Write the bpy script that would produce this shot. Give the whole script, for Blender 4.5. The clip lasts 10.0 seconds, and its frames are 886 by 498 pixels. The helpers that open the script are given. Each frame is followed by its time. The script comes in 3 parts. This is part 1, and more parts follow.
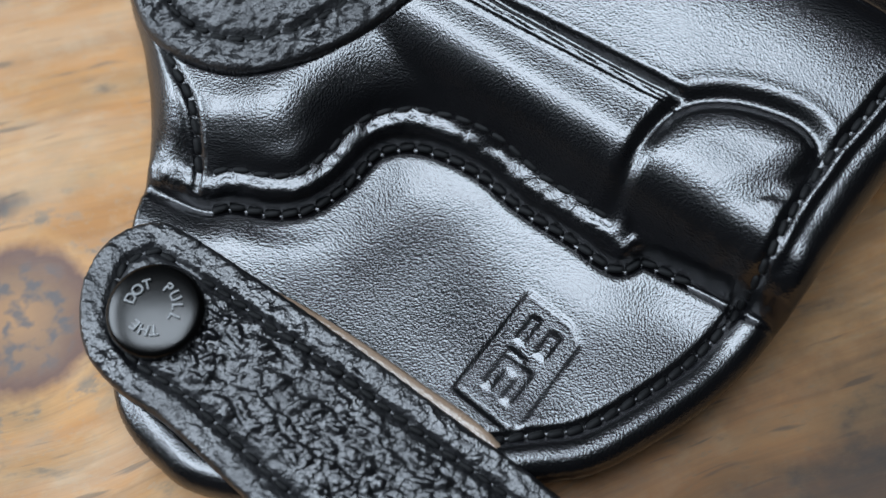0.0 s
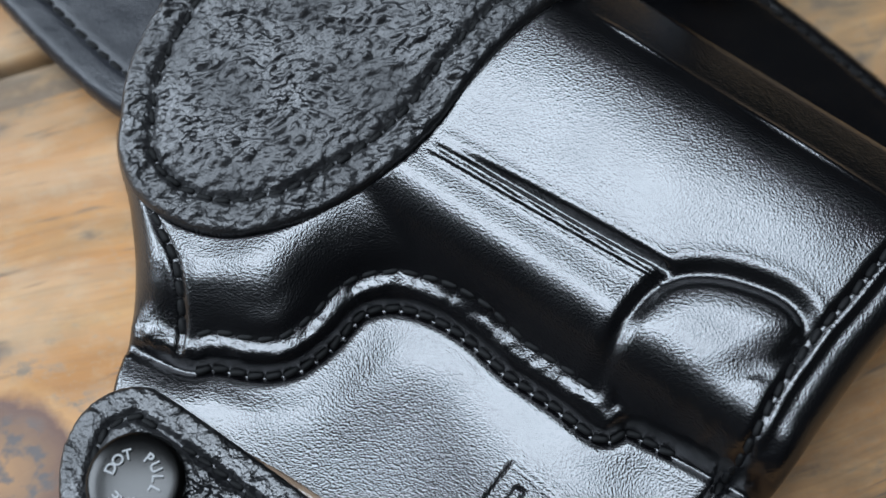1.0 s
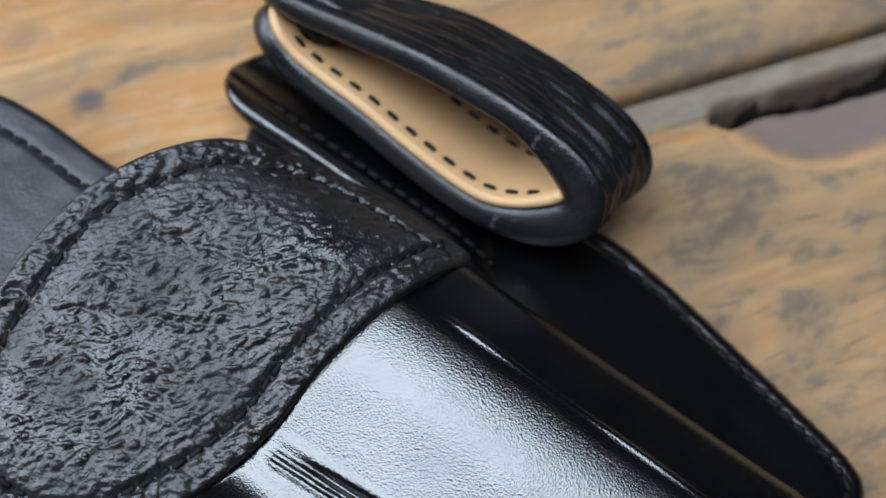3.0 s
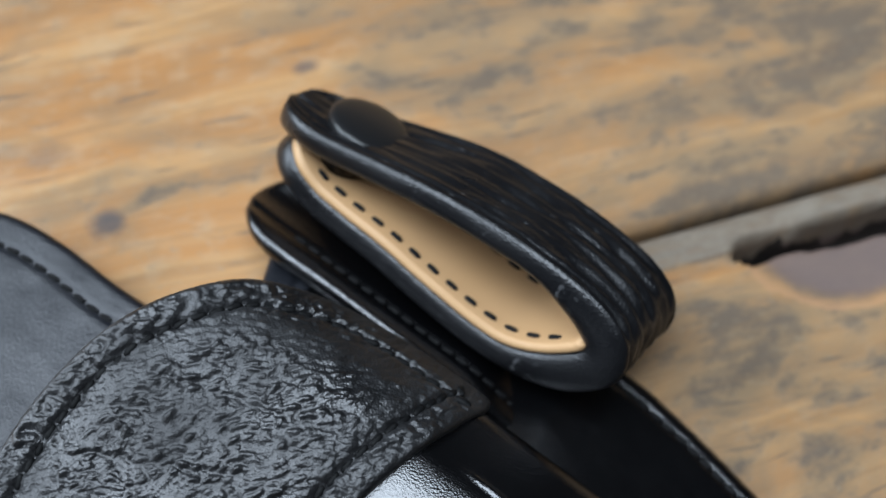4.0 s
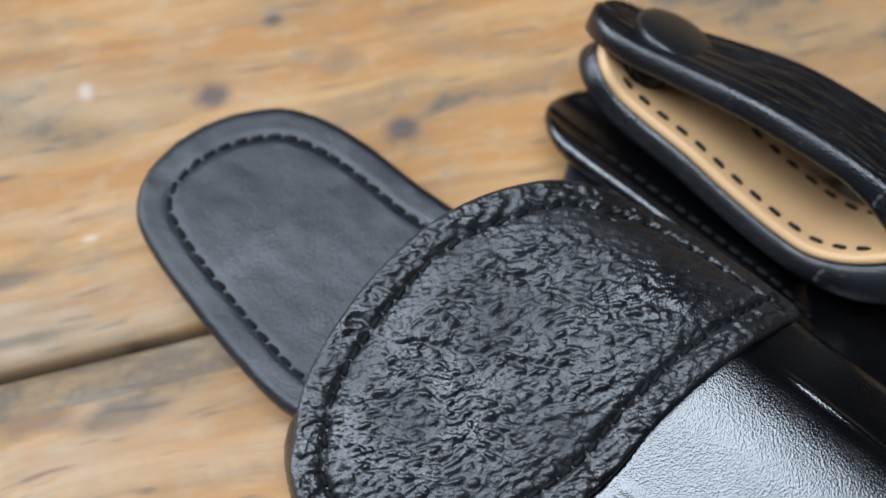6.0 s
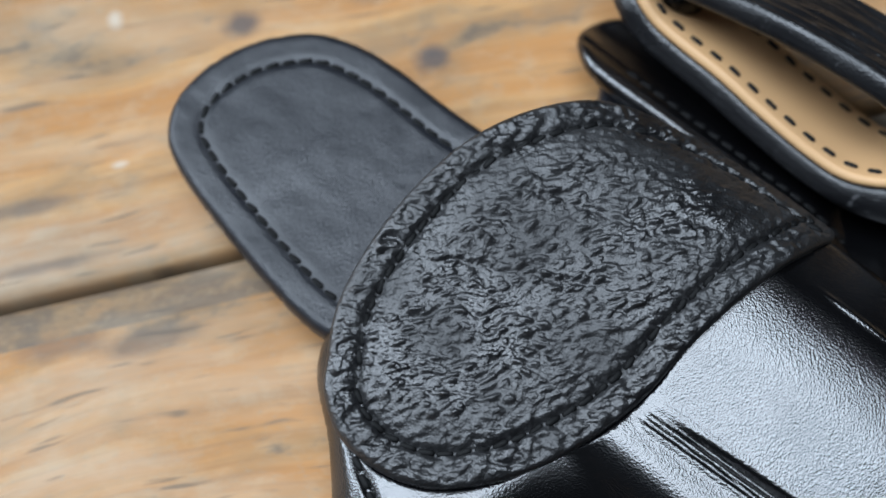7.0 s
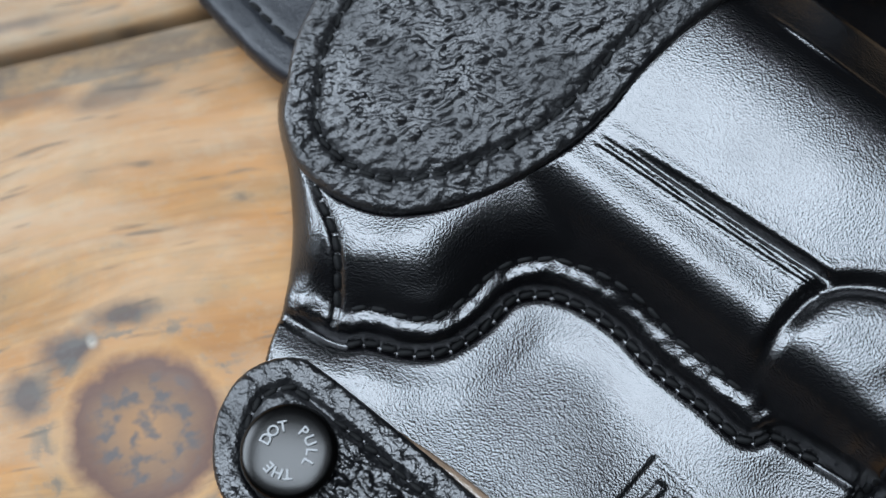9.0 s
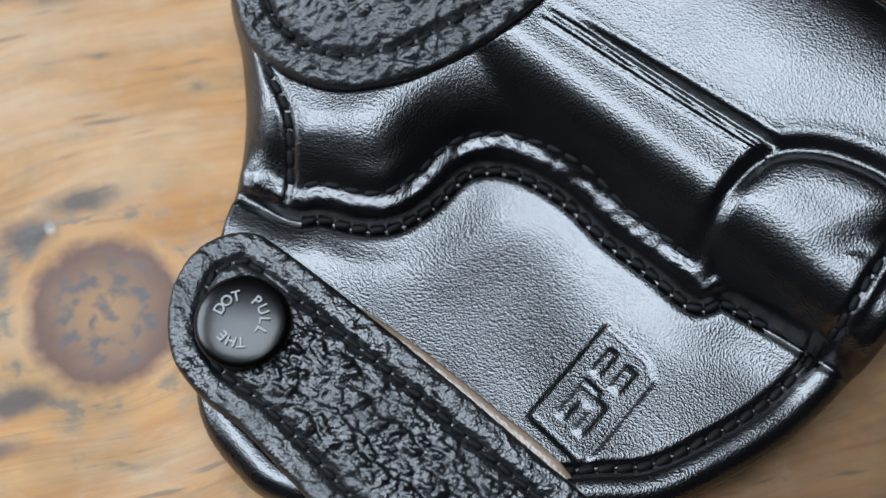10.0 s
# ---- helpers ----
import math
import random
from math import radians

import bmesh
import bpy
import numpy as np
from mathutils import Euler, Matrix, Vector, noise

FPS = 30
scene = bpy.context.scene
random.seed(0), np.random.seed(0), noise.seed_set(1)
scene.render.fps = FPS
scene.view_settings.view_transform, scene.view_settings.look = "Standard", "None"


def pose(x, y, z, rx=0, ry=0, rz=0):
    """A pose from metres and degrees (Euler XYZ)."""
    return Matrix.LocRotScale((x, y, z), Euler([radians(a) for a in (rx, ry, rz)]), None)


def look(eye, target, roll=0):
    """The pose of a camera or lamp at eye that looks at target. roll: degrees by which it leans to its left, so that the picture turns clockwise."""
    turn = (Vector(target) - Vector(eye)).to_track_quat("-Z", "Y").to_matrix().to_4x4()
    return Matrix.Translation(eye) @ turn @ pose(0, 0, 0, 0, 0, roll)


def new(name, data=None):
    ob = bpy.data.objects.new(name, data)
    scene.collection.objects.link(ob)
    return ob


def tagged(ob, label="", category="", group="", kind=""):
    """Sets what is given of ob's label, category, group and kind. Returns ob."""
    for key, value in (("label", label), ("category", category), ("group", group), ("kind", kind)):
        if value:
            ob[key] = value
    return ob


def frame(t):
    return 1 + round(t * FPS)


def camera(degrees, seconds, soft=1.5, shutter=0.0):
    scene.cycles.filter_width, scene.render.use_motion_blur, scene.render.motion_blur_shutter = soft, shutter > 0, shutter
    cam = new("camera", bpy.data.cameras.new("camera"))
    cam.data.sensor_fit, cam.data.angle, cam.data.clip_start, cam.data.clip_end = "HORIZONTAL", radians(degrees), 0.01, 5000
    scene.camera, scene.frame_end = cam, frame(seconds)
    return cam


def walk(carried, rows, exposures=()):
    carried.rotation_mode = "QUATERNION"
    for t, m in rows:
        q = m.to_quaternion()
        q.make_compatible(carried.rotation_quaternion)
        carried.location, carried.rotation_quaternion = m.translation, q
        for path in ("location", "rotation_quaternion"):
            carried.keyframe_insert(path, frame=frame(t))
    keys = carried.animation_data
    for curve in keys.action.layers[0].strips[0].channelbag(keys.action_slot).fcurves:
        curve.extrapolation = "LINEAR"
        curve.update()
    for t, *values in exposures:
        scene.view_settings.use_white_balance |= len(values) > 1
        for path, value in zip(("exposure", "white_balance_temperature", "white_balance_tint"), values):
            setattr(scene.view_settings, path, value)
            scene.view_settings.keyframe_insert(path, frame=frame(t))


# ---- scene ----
cam = camera(34.0, 10.0, soft=1.5)
# seconds, eye, target, roll
PATH = [
    (0, (0.01726, -0.11671, 0.23044), (0.01047, -0.05695, 0.07357), 1.56),
    (0.5, (0.01382, -0.10649, 0.23464), (0.00697, -0.04559, 0.07821), 2.00),
    (1, (0.01525, -0.09381, 0.23802), (0.0089, -0.03228, 0.08182), 2.96),
    (1.5, (0.01964, -0.08129, 0.24153), (0.01426, -0.02001, 0.08519), 3.98),
    (2, (0.0232, -0.06539, 0.24773), (0.02122, -0.00563, 0.09073), 7.20),
    (2.5, (0.02392, -0.05423, 0.25107), (0.02288, 0.00594, 0.09421), 8.38),
    (2.7, (0.02551, -0.04973, 0.25262), (0.02501, 0.01073, 0.09588), 8.75),
    (3.8, (0.02011, -0.02594, 0.2571), (0.01889, 0.03583, 0.10087), 9.28),
    (4, (0.01871, -0.02316, 0.25908), (0.01695, 0.03976, 0.10332), 9.27),
    (4.5, (0.00967, -0.02144, 0.25897), (0.00427, 0.0407, 0.10298), 7.01),
    (5, (0.00043, -0.02345, 0.258), (-0.00727, 0.0369, 0.1014), 5.17),
    (5.5, (-0.00853, -0.03242, 0.2567), (-0.01914, 0.02687, 0.09987), 2.84),
    (5.7, (-0.01201, -0.03693, 0.25684), (-0.02359, 0.02059, 0.09942), 1.75),
    (6.8, (-0.01843, -0.0511, 0.25273), (-0.03017, 0.00612, 0.09522), 1.87),
    (7, (-0.01832, -0.05404, 0.25131), (-0.03003, 0.00244, 0.09352), 1.83),
    (7.5, (-0.01603, -0.06313, 0.24837), (-0.02698, -0.00855, 0.08986), 2.04),
    (8, (-0.01378, -0.06947, 0.24736), (-0.02443, -0.01539, 0.08865), 1.96),
    (8.5, (-0.01029, -0.0777, 0.24545), (-0.02082, -0.02504, 0.08626), 2.04),
    (9, (-0.00516, -0.08598, 0.24304), (-0.01447, -0.03517, 0.08318), 2.55),
    (9.5, (-0.00129, -0.09459, 0.24159), (-0.00946, -0.04361, 0.08172), 3.23),
    (10, (0.00622, -0.10408, 0.23914), (-0.00263, -0.05324, 0.07926), 2.20),
]
cam.data.dof.use_dof, cam.data.dof.focus_distance, cam.data.dof.aperture_fstop = True, 0.230, 10.5
walk(cam, [(t, look(eye, target, roll)) for t, eye, target, roll in PATH])

# ---- light: one big skylight window over the bench, in a plain room ----
scene.view_settings.exposure = 0.0
world = bpy.data.worlds.new("room_air")
scene.world = world
world.use_nodes = True
sky = world.node_tree.nodes.new("ShaderNodeTexSky")
sky.sky_type = "NISHITA"
sky.sun_disc = False
sky.sun_elevation, sky.sun_rotation = radians(50), radians(-30)
world.node_tree.links.new(sky.outputs["Color"], world.node_tree.nodes["Background"].inputs["Color"])
world.node_tree.nodes["Background"].inputs["Strength"].default_value = 0.08

ROOM = 1.6          # half width of the room, metres
CEILING = 1.75      # above the table top
SKYLIGHT = (-0.38, 0.03, 1.48, 1.07)   # centre x, y and size of the opening in the ceiling
WINDOW = (-0.55, 0.75, 0.50, 1.60)     # y and z range of the opening in the west wall
DAYLIGHT = (0.76, 0.89, 1.0)


def lamp(name, m, energy, size_x, size_y, colour):
    data = bpy.data.lights.new(name, "AREA")
    data.shape, data.size, data.size_y = "RECTANGLE", size_x, size_y
    data.energy, data.color = energy, colour
    ob = new(name, data)
    ob.matrix_world = m
    return ob


lamp("skylight_daylight", pose(SKYLIGHT[0], SKYLIGHT[1], CEILING + 0.03, 0, 0, 0), 53, SKYLIGHT[2], SKYLIGHT[3], DAYLIGHT)
wy, wz = (WINDOW[0] + WINDOW[1]) / 2, (WINDOW[2] + WINDOW[3]) / 2
lamp("window_daylight", pose(-ROOM - 0.05, wy, wz, 90, 0, -90), 52, WINDOW[1] - WINDOW[0], WINDOW[3] - WINDOW[2], DAYLIGHT)

# ---- tools; drawing sizes are in millimetres, u runs along the slide, v across it ----
MM = 0.001
ANG = radians(-27.2)
UX, UY = math.cos(ANG), math.sin(ANG)


def to_world(u, v, z):
    """Millimetres along u, v and up, as metres in the world."""
    return np.stack([(u * UX - v * UY) * MM, (u * UY + v * UX) * MM, z * MM + 0 * u], -1)


def loop_points(pts, n=8, closed=True):
    """A smooth curve through the corner points."""
    p = np.array(pts, float)
    k = len(p)
    out = []
    for i in range(k if closed else k - 1):
        a, b, c, d = (p[(i + j) % k] if closed else p[min(max(i + j, 0), k - 1)] for j in (-1, 0, 1, 2))
        for t in np.arange(n) / n:
            out.append(0.5 * (2 * b + (c - a) * t + (2 * a - 5 * b + 4 * c - d) * t * t + (3 * b - a - 3 * c + d) * t ** 3))
    if not closed:
        out.append(p[-1])
    return np.array(out)


def nearest(u, v, line, closed):
    """Distance to a line, and the nearest point on it."""
    q = np.stack([u.ravel(), v.ravel()], -1)
    best = np.full(len(q), 1e9)
    near = np.zeros_like(q)
    ends = np.roll(line, -1, 0) if closed else line[1:]
    for a, b in zip(line, ends):
        ab = b - a
        t = np.clip(((q - a) @ ab) / max(ab @ ab, 1e-9), 0, 1)
        c = a + t[:, None] * ab
        d = ((q - c) ** 2).sum(1)
        m = d < best
        best[m], near[m] = d[m], c[m]
    return np.sqrt(best).reshape(u.shape), near.reshape(*u.shape, 2)


def inside(u, v, poly):
    hit = np.zeros(u.shape, bool)
    for (x0, y0), (x1, y1) in zip(poly, np.roll(poly, -1, 0)):
        if y0 == y1:
            continue
        cross = (v > min(y0, y1)) & (v <= max(y0, y1)) & (u < (v - y0) * (x1 - x0) / (y1 - y0) + x0)
        hit ^= cross
    return hit


def signed(u, v, poly):
    """Distance to the edge, positive inside."""
    d, near = nearest(u, v, poly, True)
    return np.where(inside(u, v, poly), d, -d), near


def inset(poly, by):
    """The outline moved inwards."""
    t = np.roll(poly, -1, 0) - np.roll(poly, 1, 0)
    t /= np.linalg.norm(t, axis=1)[:, None] + 1e-9
    n = np.stack([-t[:, 1], t[:, 0]], -1)
    area = (poly[:, 0] * np.roll(poly[:, 1], -1) - poly[:, 1] * np.roll(poly[:, 0], -1)).sum()
    return poly + n * by * (1 if area > 0 else -1)


def curve(knots, soft=1.5):
    """A smoothed table of a profile."""
    xs, ys = zip(*knots)
    x = np.arange(xs[0] - 4 * soft, xs[-1] + 4 * soft, 0.25)
    y = np.interp(x, xs, ys)
    k = np.exp(-0.5 * (np.arange(-int(16 * soft), int(16 * soft) + 1) * 0.25 / soft) ** 2)
    y = np.convolve(np.pad(y, len(k) // 2, mode="edge"), k / k.sum(), "valid")
    return lambda v: np.interp(v, x, y)


def ease(x):
    x = np.clip(x, 0, 1)
    return x * x * (3 - 2 * x)


def bumps(u, v, scale, seed=0.0, octaves=3):
    flat = [noise.fractal(Vector((a * scale, b * scale, seed)), 1.0, 2.0, octaves) for a, b in zip(u.ravel(), v.ravel())]
    return np.array(flat).reshape(u.shape)


def mesh_from(name, verts, faces, smooth=True):
    me = bpy.data.meshes.new(name)
    me.from_pydata([tuple(p) for p in verts], [], [tuple(int(i) for i in f) for f in faces])
    if smooth:
        me.shade_smooth()
    me.update()
    return me


def child(name, me, material, parent=None, label=""):
    ob = new(name, me)
    if material and not me.materials:
        me.materials.append(material)
    if parent:
        ob.parent = parent
    if label:
        ob["label"] = label
    return ob


def sheet(name, outline, top, material, parent=None, thick=3.0, radius=1.2, cell=0.6, floor_z=None, taper=0.0, label=""):
    """A piece of leather: a curved top inside the outline, a rounded edge, a side wall and a back."""
    lo, hi = outline.min(0) - 2 * cell, outline.max(0) + 2 * cell
    u, v = np.meshgrid(np.arange(lo[0], hi[0], cell), np.arange(lo[1], hi[1], cell), indexing="ij")
    d, near = signed(u, v, outline)
    snap = (d > -0.75 * cell) & (d < 0.3 * cell)
    u, v = np.where(snap, near[..., 0], u), np.where(snap, near[..., 1], v)
    keep = d > -0.75 * cell
    d = np.where(snap, 0, d)
    z = np.zeros_like(u)
    z[keep] = top(u[keep], v[keep])
    lower = np.full_like(z, floor_z) if floor_z is not None else z - thick
    radius = radius(u, v) if callable(radius) else radius
    e = np.clip(radius - d, 0, radius)
    z = z - (radius - np.sqrt(np.maximum(radius ** 2 - e ** 2, 0)))
    full = keep[:-1, :-1] & keep[1:, :-1] & keep[1:, 1:] & keep[:-1, 1:]
    ids = np.arange(u.size).reshape(u.shape)
    quads = np.stack([ids[:-1, :-1], ids[1:, :-1], ids[1:, 1:], ids[:-1, 1:]], -1)[full]
    used = np.unique(quads)
    renum = np.full(u.size, -1)
    renum[used] = np.arange(len(used))
    quads = renum[quads]
    n = len(used)
    tops = to_world(u.ravel()[used], v.ravel()[used], z.ravel()[used])
    # the side wall: rows of vertices under the rim
    edges = np.concatenate([quads[:, [0, 1]], quads[:, [1, 2]], quads[:, [2, 3]], quads[:, [3, 0]]])
    key = np.sort(edges, 1)
    _, first, count = np.unique(key[:, 0] * n + key[:, 1], return_index=True, return_counts=True)
    rim = edges[first[count == 1]]
    ring = np.unique(rim)
    where = np.full(n, -1)
    where[ring] = np.arange(len(ring))
    zr, lr = z.ravel()[used][ring], lower.ravel()[used][ring]
    # the lower edge is turned in a little
    c, s = np.linspace(0, 1, 4)[1:], len(ring)
    rows = [tops]
    ru, rv = u.ravel()[used][ring], v.ravel()[used][ring]
    gu = signed(ru + 0.6, rv, outline)[0] - signed(ru - 0.6, rv, outline)[0]
    gv = signed(ru, rv + 0.6, outline)[0] - signed(ru, rv - 0.6, outline)[0]
    size = np.hypot(gu, gv) + 1e-6
    for k in c:
        rows.append(to_world(ru + taper * k * k * gu / size, rv + taper * k * k * gv / size, zr + (lr - zr) * k))
    bottoms = to_world(u.ravel()[used], v.ravel()[used], lower.ravel()[used])
    rows.append(bottoms)
    faces = quads.tolist()
    a, b = where[rim[:, 0]], where[rim[:, 1]]
    prev_a, prev_b = rim[:, 0], rim[:, 1]
    for k in range(3):
        base = n + k * s
        faces += np.stack([prev_b, prev_a, base + a, base + b], -1).tolist()
        prev_a, prev_b = base + a, base + b
    if taper == 0:
        base = n + 3 * s
        faces += np.stack([prev_b, prev_a, base + rim[:, 0], base + rim[:, 1]], -1).tolist()
        faces += (quads[:, ::-1] + base).tolist()
    else:
        rows.pop()
    return child(name, mesh_from(name, np.concatenate(rows), faces), material, parent, label)


def box_mesh(name, lo, hi):
    (x0, y0, z0), (x1, y1, z1) = lo, hi
    v = [(x, y, z) for x in (x0, x1) for y in (y0, y1) for z in (z0, z1)]
    f = [(0, 1, 3, 2), (4, 6, 7, 5), (0, 4, 5, 1), (2, 3, 7, 6), (0, 2, 6, 4), (1, 5, 7, 3)]
    return mesh_from(name, v, f, smooth=False)


# ---- materials ----
def material(name, base, rough, metal=0.0):
    m = bpy.data.materials.new(name)
    m.use_nodes = True
    b = m.node_tree.nodes["Principled BSDF"]
    b.inputs["Base Color"].default_value = (*base, 1)
    b.inputs["Roughness"].default_value, b.inputs["Metallic"].default_value = rough, metal
    return m, m.node_tree, b


def node(tree, kind, **values):
    n = tree.nodes.new(kind)
    for k, val in values.items():
        n.inputs[k.replace("_", " ")].default_value = val
    return n


def ramp(tree, source, stops):
    r = tree.nodes.new("ShaderNodeValToRGB")
    while len(r.color_ramp.elements) < len(stops):
        r.color_ramp.elements.new(0.5)
    for el, (p, c) in zip(r.color_ramp.elements, stops):
        el.position = p
        el.color = (*c, 1) if isinstance(c, tuple) else (c, c, c, 1)
    tree.links.new(source, r.inputs["Fac"])
    return r.outputs["Color"]


def leather(name, base, rough, grain, grain_scale, gloss=0.5, uneven=0.3):
    """Finished leather: fine pores, broad unevenness of the polish."""
    m, t, b = material(name, base, rough)
    co = t.nodes.new("ShaderNodeTexCoord").outputs["Object"]
    pores = node(t, "ShaderNodeTexVoronoi", Scale=grain_scale)
    fine = node(t, "ShaderNodeTexNoise", Scale=grain_scale * 0.8, Detail=3.0)
    broad = node(t, "ShaderNodeTexNoise", Scale=70.0, Detail=3.0)
    for n in (pores, fine, broad):
        t.links.new(co, n.inputs["Vector"])
    add = t.nodes.new("ShaderNodeMath")
    add.operation = "ADD"
    t.links.new(pores.outputs["Distance"], add.inputs[0])
    t.links.new(fine.outputs["Fac"], add.inputs[1])
    bump = node(t, "ShaderNodeBump", Strength=grain, Distance=0.0003)
    creases = node(t, "ShaderNodeTexNoise", Scale=grain_scale * 0.3, Detail=2.0)
    t.links.new(co, creases.inputs["Vector"])
    both = t.nodes.new("ShaderNodeMath")
    both.operation = "ADD"
    t.links.new(add.outputs[0], both.inputs[0])
    less = t.nodes.new("ShaderNodeMath")
    less.operation = "MULTIPLY"
    less.inputs[1].default_value = 0.2
    t.links.new(creases.outputs["Fac"], less.inputs[0])
    t.links.new(less.outputs[0], both.inputs[1])
    t.links.new(both.outputs[0], bump.inputs["Height"])
    t.links.new(bump.outputs["Normal"], b.inputs["Normal"])
    t.links.new(ramp(t, broad.outputs["Fac"], [(0.32, rough * (1 - 0.7 * uneven)), (0.68, min(1.0, rough * (1 + 1.2 * uneven)))]), b.inputs["Roughness"])
    b.inputs["Specular IOR Level"].default_value = gloss
    if base[0] < 0.05:
        b.inputs["Specular Tint"].default_value = (0.98, 0.97, 1.0, 1)
    return m


POLISHED = leather("polished_black_leather", (0.0012, 0.0012, 0.0016), 0.238, 0.172, 2800, 1.0, 0.12)
POLISHED.node_tree.nodes["Principled BSDF"].inputs["IOR"].default_value = 1.53
PEBBLED = leather("pebbled_black_leather", (0.0022, 0.0023, 0.003), 0.48, 0.34, 2100, 1.0)
CRUMPLED = leather("crumpled_black_leather", (0.0022, 0.0023, 0.003), 0.36, 0.34, 1900, 0.9)
MATT = leather("matt_black_leather", (0.0085, 0.0095, 0.013), 0.36, 0.24, 2600, 0.5)
THREAD = material("black_waxed_thread", (0.003, 0.003, 0.0035), 0.7)[0]
THREAD.node_tree.nodes["Principled BSDF"].inputs["Specular IOR Level"].default_value = 0.2
TAN = leather("tan_lining_leather", (0.50, 0.295, 0.145), 0.55, 0.15, 2500)
METAL = material("black_enamelled_metal", (0.036, 0.035, 0.035), 0.26, 1.0)[0]
WALL = material("painted_wall", (0.013, 0.013, 0.013), 0.9)[0]


def weathered_wood():
    """Old orange pine: grain along x that flows round a knot, grey weathering, dark stains, painted shade, a scar by
    the joint.
    """
    m, t, b = material("weathered_wood", (0.42, 0.25, 0.12), 0.55)
    L = t.links.new

    def sock(x, slot):
        if isinstance(x, (int, float)):
            slot.default_value = x
        else:
            L(x, slot)

    def math_(op, a, c=0.0):
        n = t.nodes.new("ShaderNodeMath")
        n.operation = op
        sock(a, n.inputs[0])
        sock(c, n.inputs[1])
        return n.outputs[0]

    def mix(f, a, c, mode="MIX"):
        n = t.nodes.new("ShaderNodeMix")
        n.data_type, n.blend_type = "RGBA", mode
        sock(f, n.inputs[0])
        for x, slot in ((a, n.inputs[6]), (c, n.inputs[7])):
            if isinstance(x, tuple):
                slot.default_value = (*x, 1)
            else:
                L(x, slot)
        return n.outputs[2]

    co = t.nodes.new("ShaderNodeSeparateXYZ")
    L(t.nodes.new("ShaderNodeTexCoord").outputs["Object"], co.inputs[0])
    x, y = co.outputs[0], co.outputs[1]

    def noise_(sx, sy, detail=4.0, rough=0.6, yy=None, w=0.0, dist=0.0):
        v = t.nodes.new("ShaderNodeCombineXYZ")
        L(math_("MULTIPLY", x, sx), v.inputs[0])
        L(math_("MULTIPLY", yy if yy is not None else y, sy), v.inputs[1])
        v.inputs[2].default_value = w
        n = node(t, "ShaderNodeTexNoise", Scale=1.0, Detail=detail, Roughness=rough, Distortion=dist)
        L(v.outputs[0], n.inputs["Vector"])
        return n.outputs["Fac"]

    def blob(px, py, rx, ry, wobble=0.0, w=0.0):
        """Nearness to a spot: distance in units of its radius."""
        dx, dy = math_("DIVIDE", math_("SUBTRACT", x, px), rx), math_("DIVIDE", math_("SUBTRACT", y, py), ry)
        r = math_("SQRT", math_("ADD", math_("MULTIPLY", dx, dx), math_("MULTIPLY", dy, dy)))
        if wobble:
            r = math_("ADD", r, math_("MULTIPLY", math_("SUBTRACT", noise_(160, 160, 3.0, 0.6, None, w), 0.5), wobble))
        return r

    KX, KY = -0.0885, -0.0745
    knot = blob(KX, KY, 0.0145, 0.0150, 0.35, 2.0)
    plain = blob(KX, KY, 0.0125, 0.0125)
    # grain lines bulge round the knot
    bend = math_("DIVIDE", plain, math_("ADD", plain, 0.7))
    yk = math_("ADD", math_("MULTIPLY", math_("SUBTRACT", y, KY), bend), KY)
    yk = math_("ADD", yk, math_("MULTIPLY", noise_(14, 25, 2.0, 0.5, None, 7.0), 0.012))
    bands = noise_(5, 95, 4.0, 0.55, yk, 1.0)
    fine = noise_(22, 900, 3.0, 0.6, yk, 4.0)
    streak = noise_(9, 330, 3.0, 0.7, yk, 9.0)
    patch = noise_(28, 75, 5.0, 0.62, yk, 12.0, 0.6)
    mottle = noise_(120, 230, 4.0, 0.65, yk, 15.0)
    col = ramp(t, bands, [(0.30, (0.32, 0.142, 0.043)), (0.47, (0.395, 0.183, 0.061)), (0.60, (0.445, 0.240, 0.097)), (0.75, (0.33, 0.16, 0.058))])
    col = mix(ramp(t, streak, [(0.50, 0.0), (0.70, 0.45)]), col, (0.23, 0.115, 0.05))
    col = mix(ramp(t, mottle, [(0.48, 0.0), (0.75, 0.5)]), col, (0.45, 0.335, 0.215))
    # grey weathering, more of it towards the far end of the boards and along the joint
    more = math_("ADD", patch, math_("MULTIPLY", math_("MAXIMUM", math_("SUBTRACT", x, 0.0), 0.0), 1.7))
    lip = math_("MULTIPLY", math_("LESS_THAN", math_("ABSOLUTE", math_("ADD", y, 0.0045)), 0.0042), 0.22)
    more = math_("ADD", more, lip)
    col = mix(ramp(t, more, [(0.47, 0.0), (0.72, 0.8)]), col, (0.20, 0.142, 0.088))
    col = mix(ramp(t, math_("ADD", math_("MULTIPLY", mottle, 0.5), math_("MULTIPLY", more, 0.5)), [(0.575, 0.0), (0.67, 0.7)]), col, (0.095, 0.075, 0.062))
    col = mix(ramp(t, fine, [(0.25, 0.42), (0.5, 0.0)]), col, (0.20, 0.11, 0.055))
    speck = noise_(420, 900, 3.0, 0.7, yk, 41.0)
    col = mix(ramp(t, speck, [(0.28, 0.6), (0.43, 0.0), (0.60, 0.0), (0.72, 0.5)]), col, (0.27, 0.20, 0.13))
    # a bleached strip along the far board's edge
    bleached = math_("MULTIPLY", math_("GREATER_THAN", y, 0.0), ramp(t, blob(-0.112, 0.004, 0.056, 0.017, 0.9, 71.0), [(0.35, 0.75), (1.0, 0.0)]))
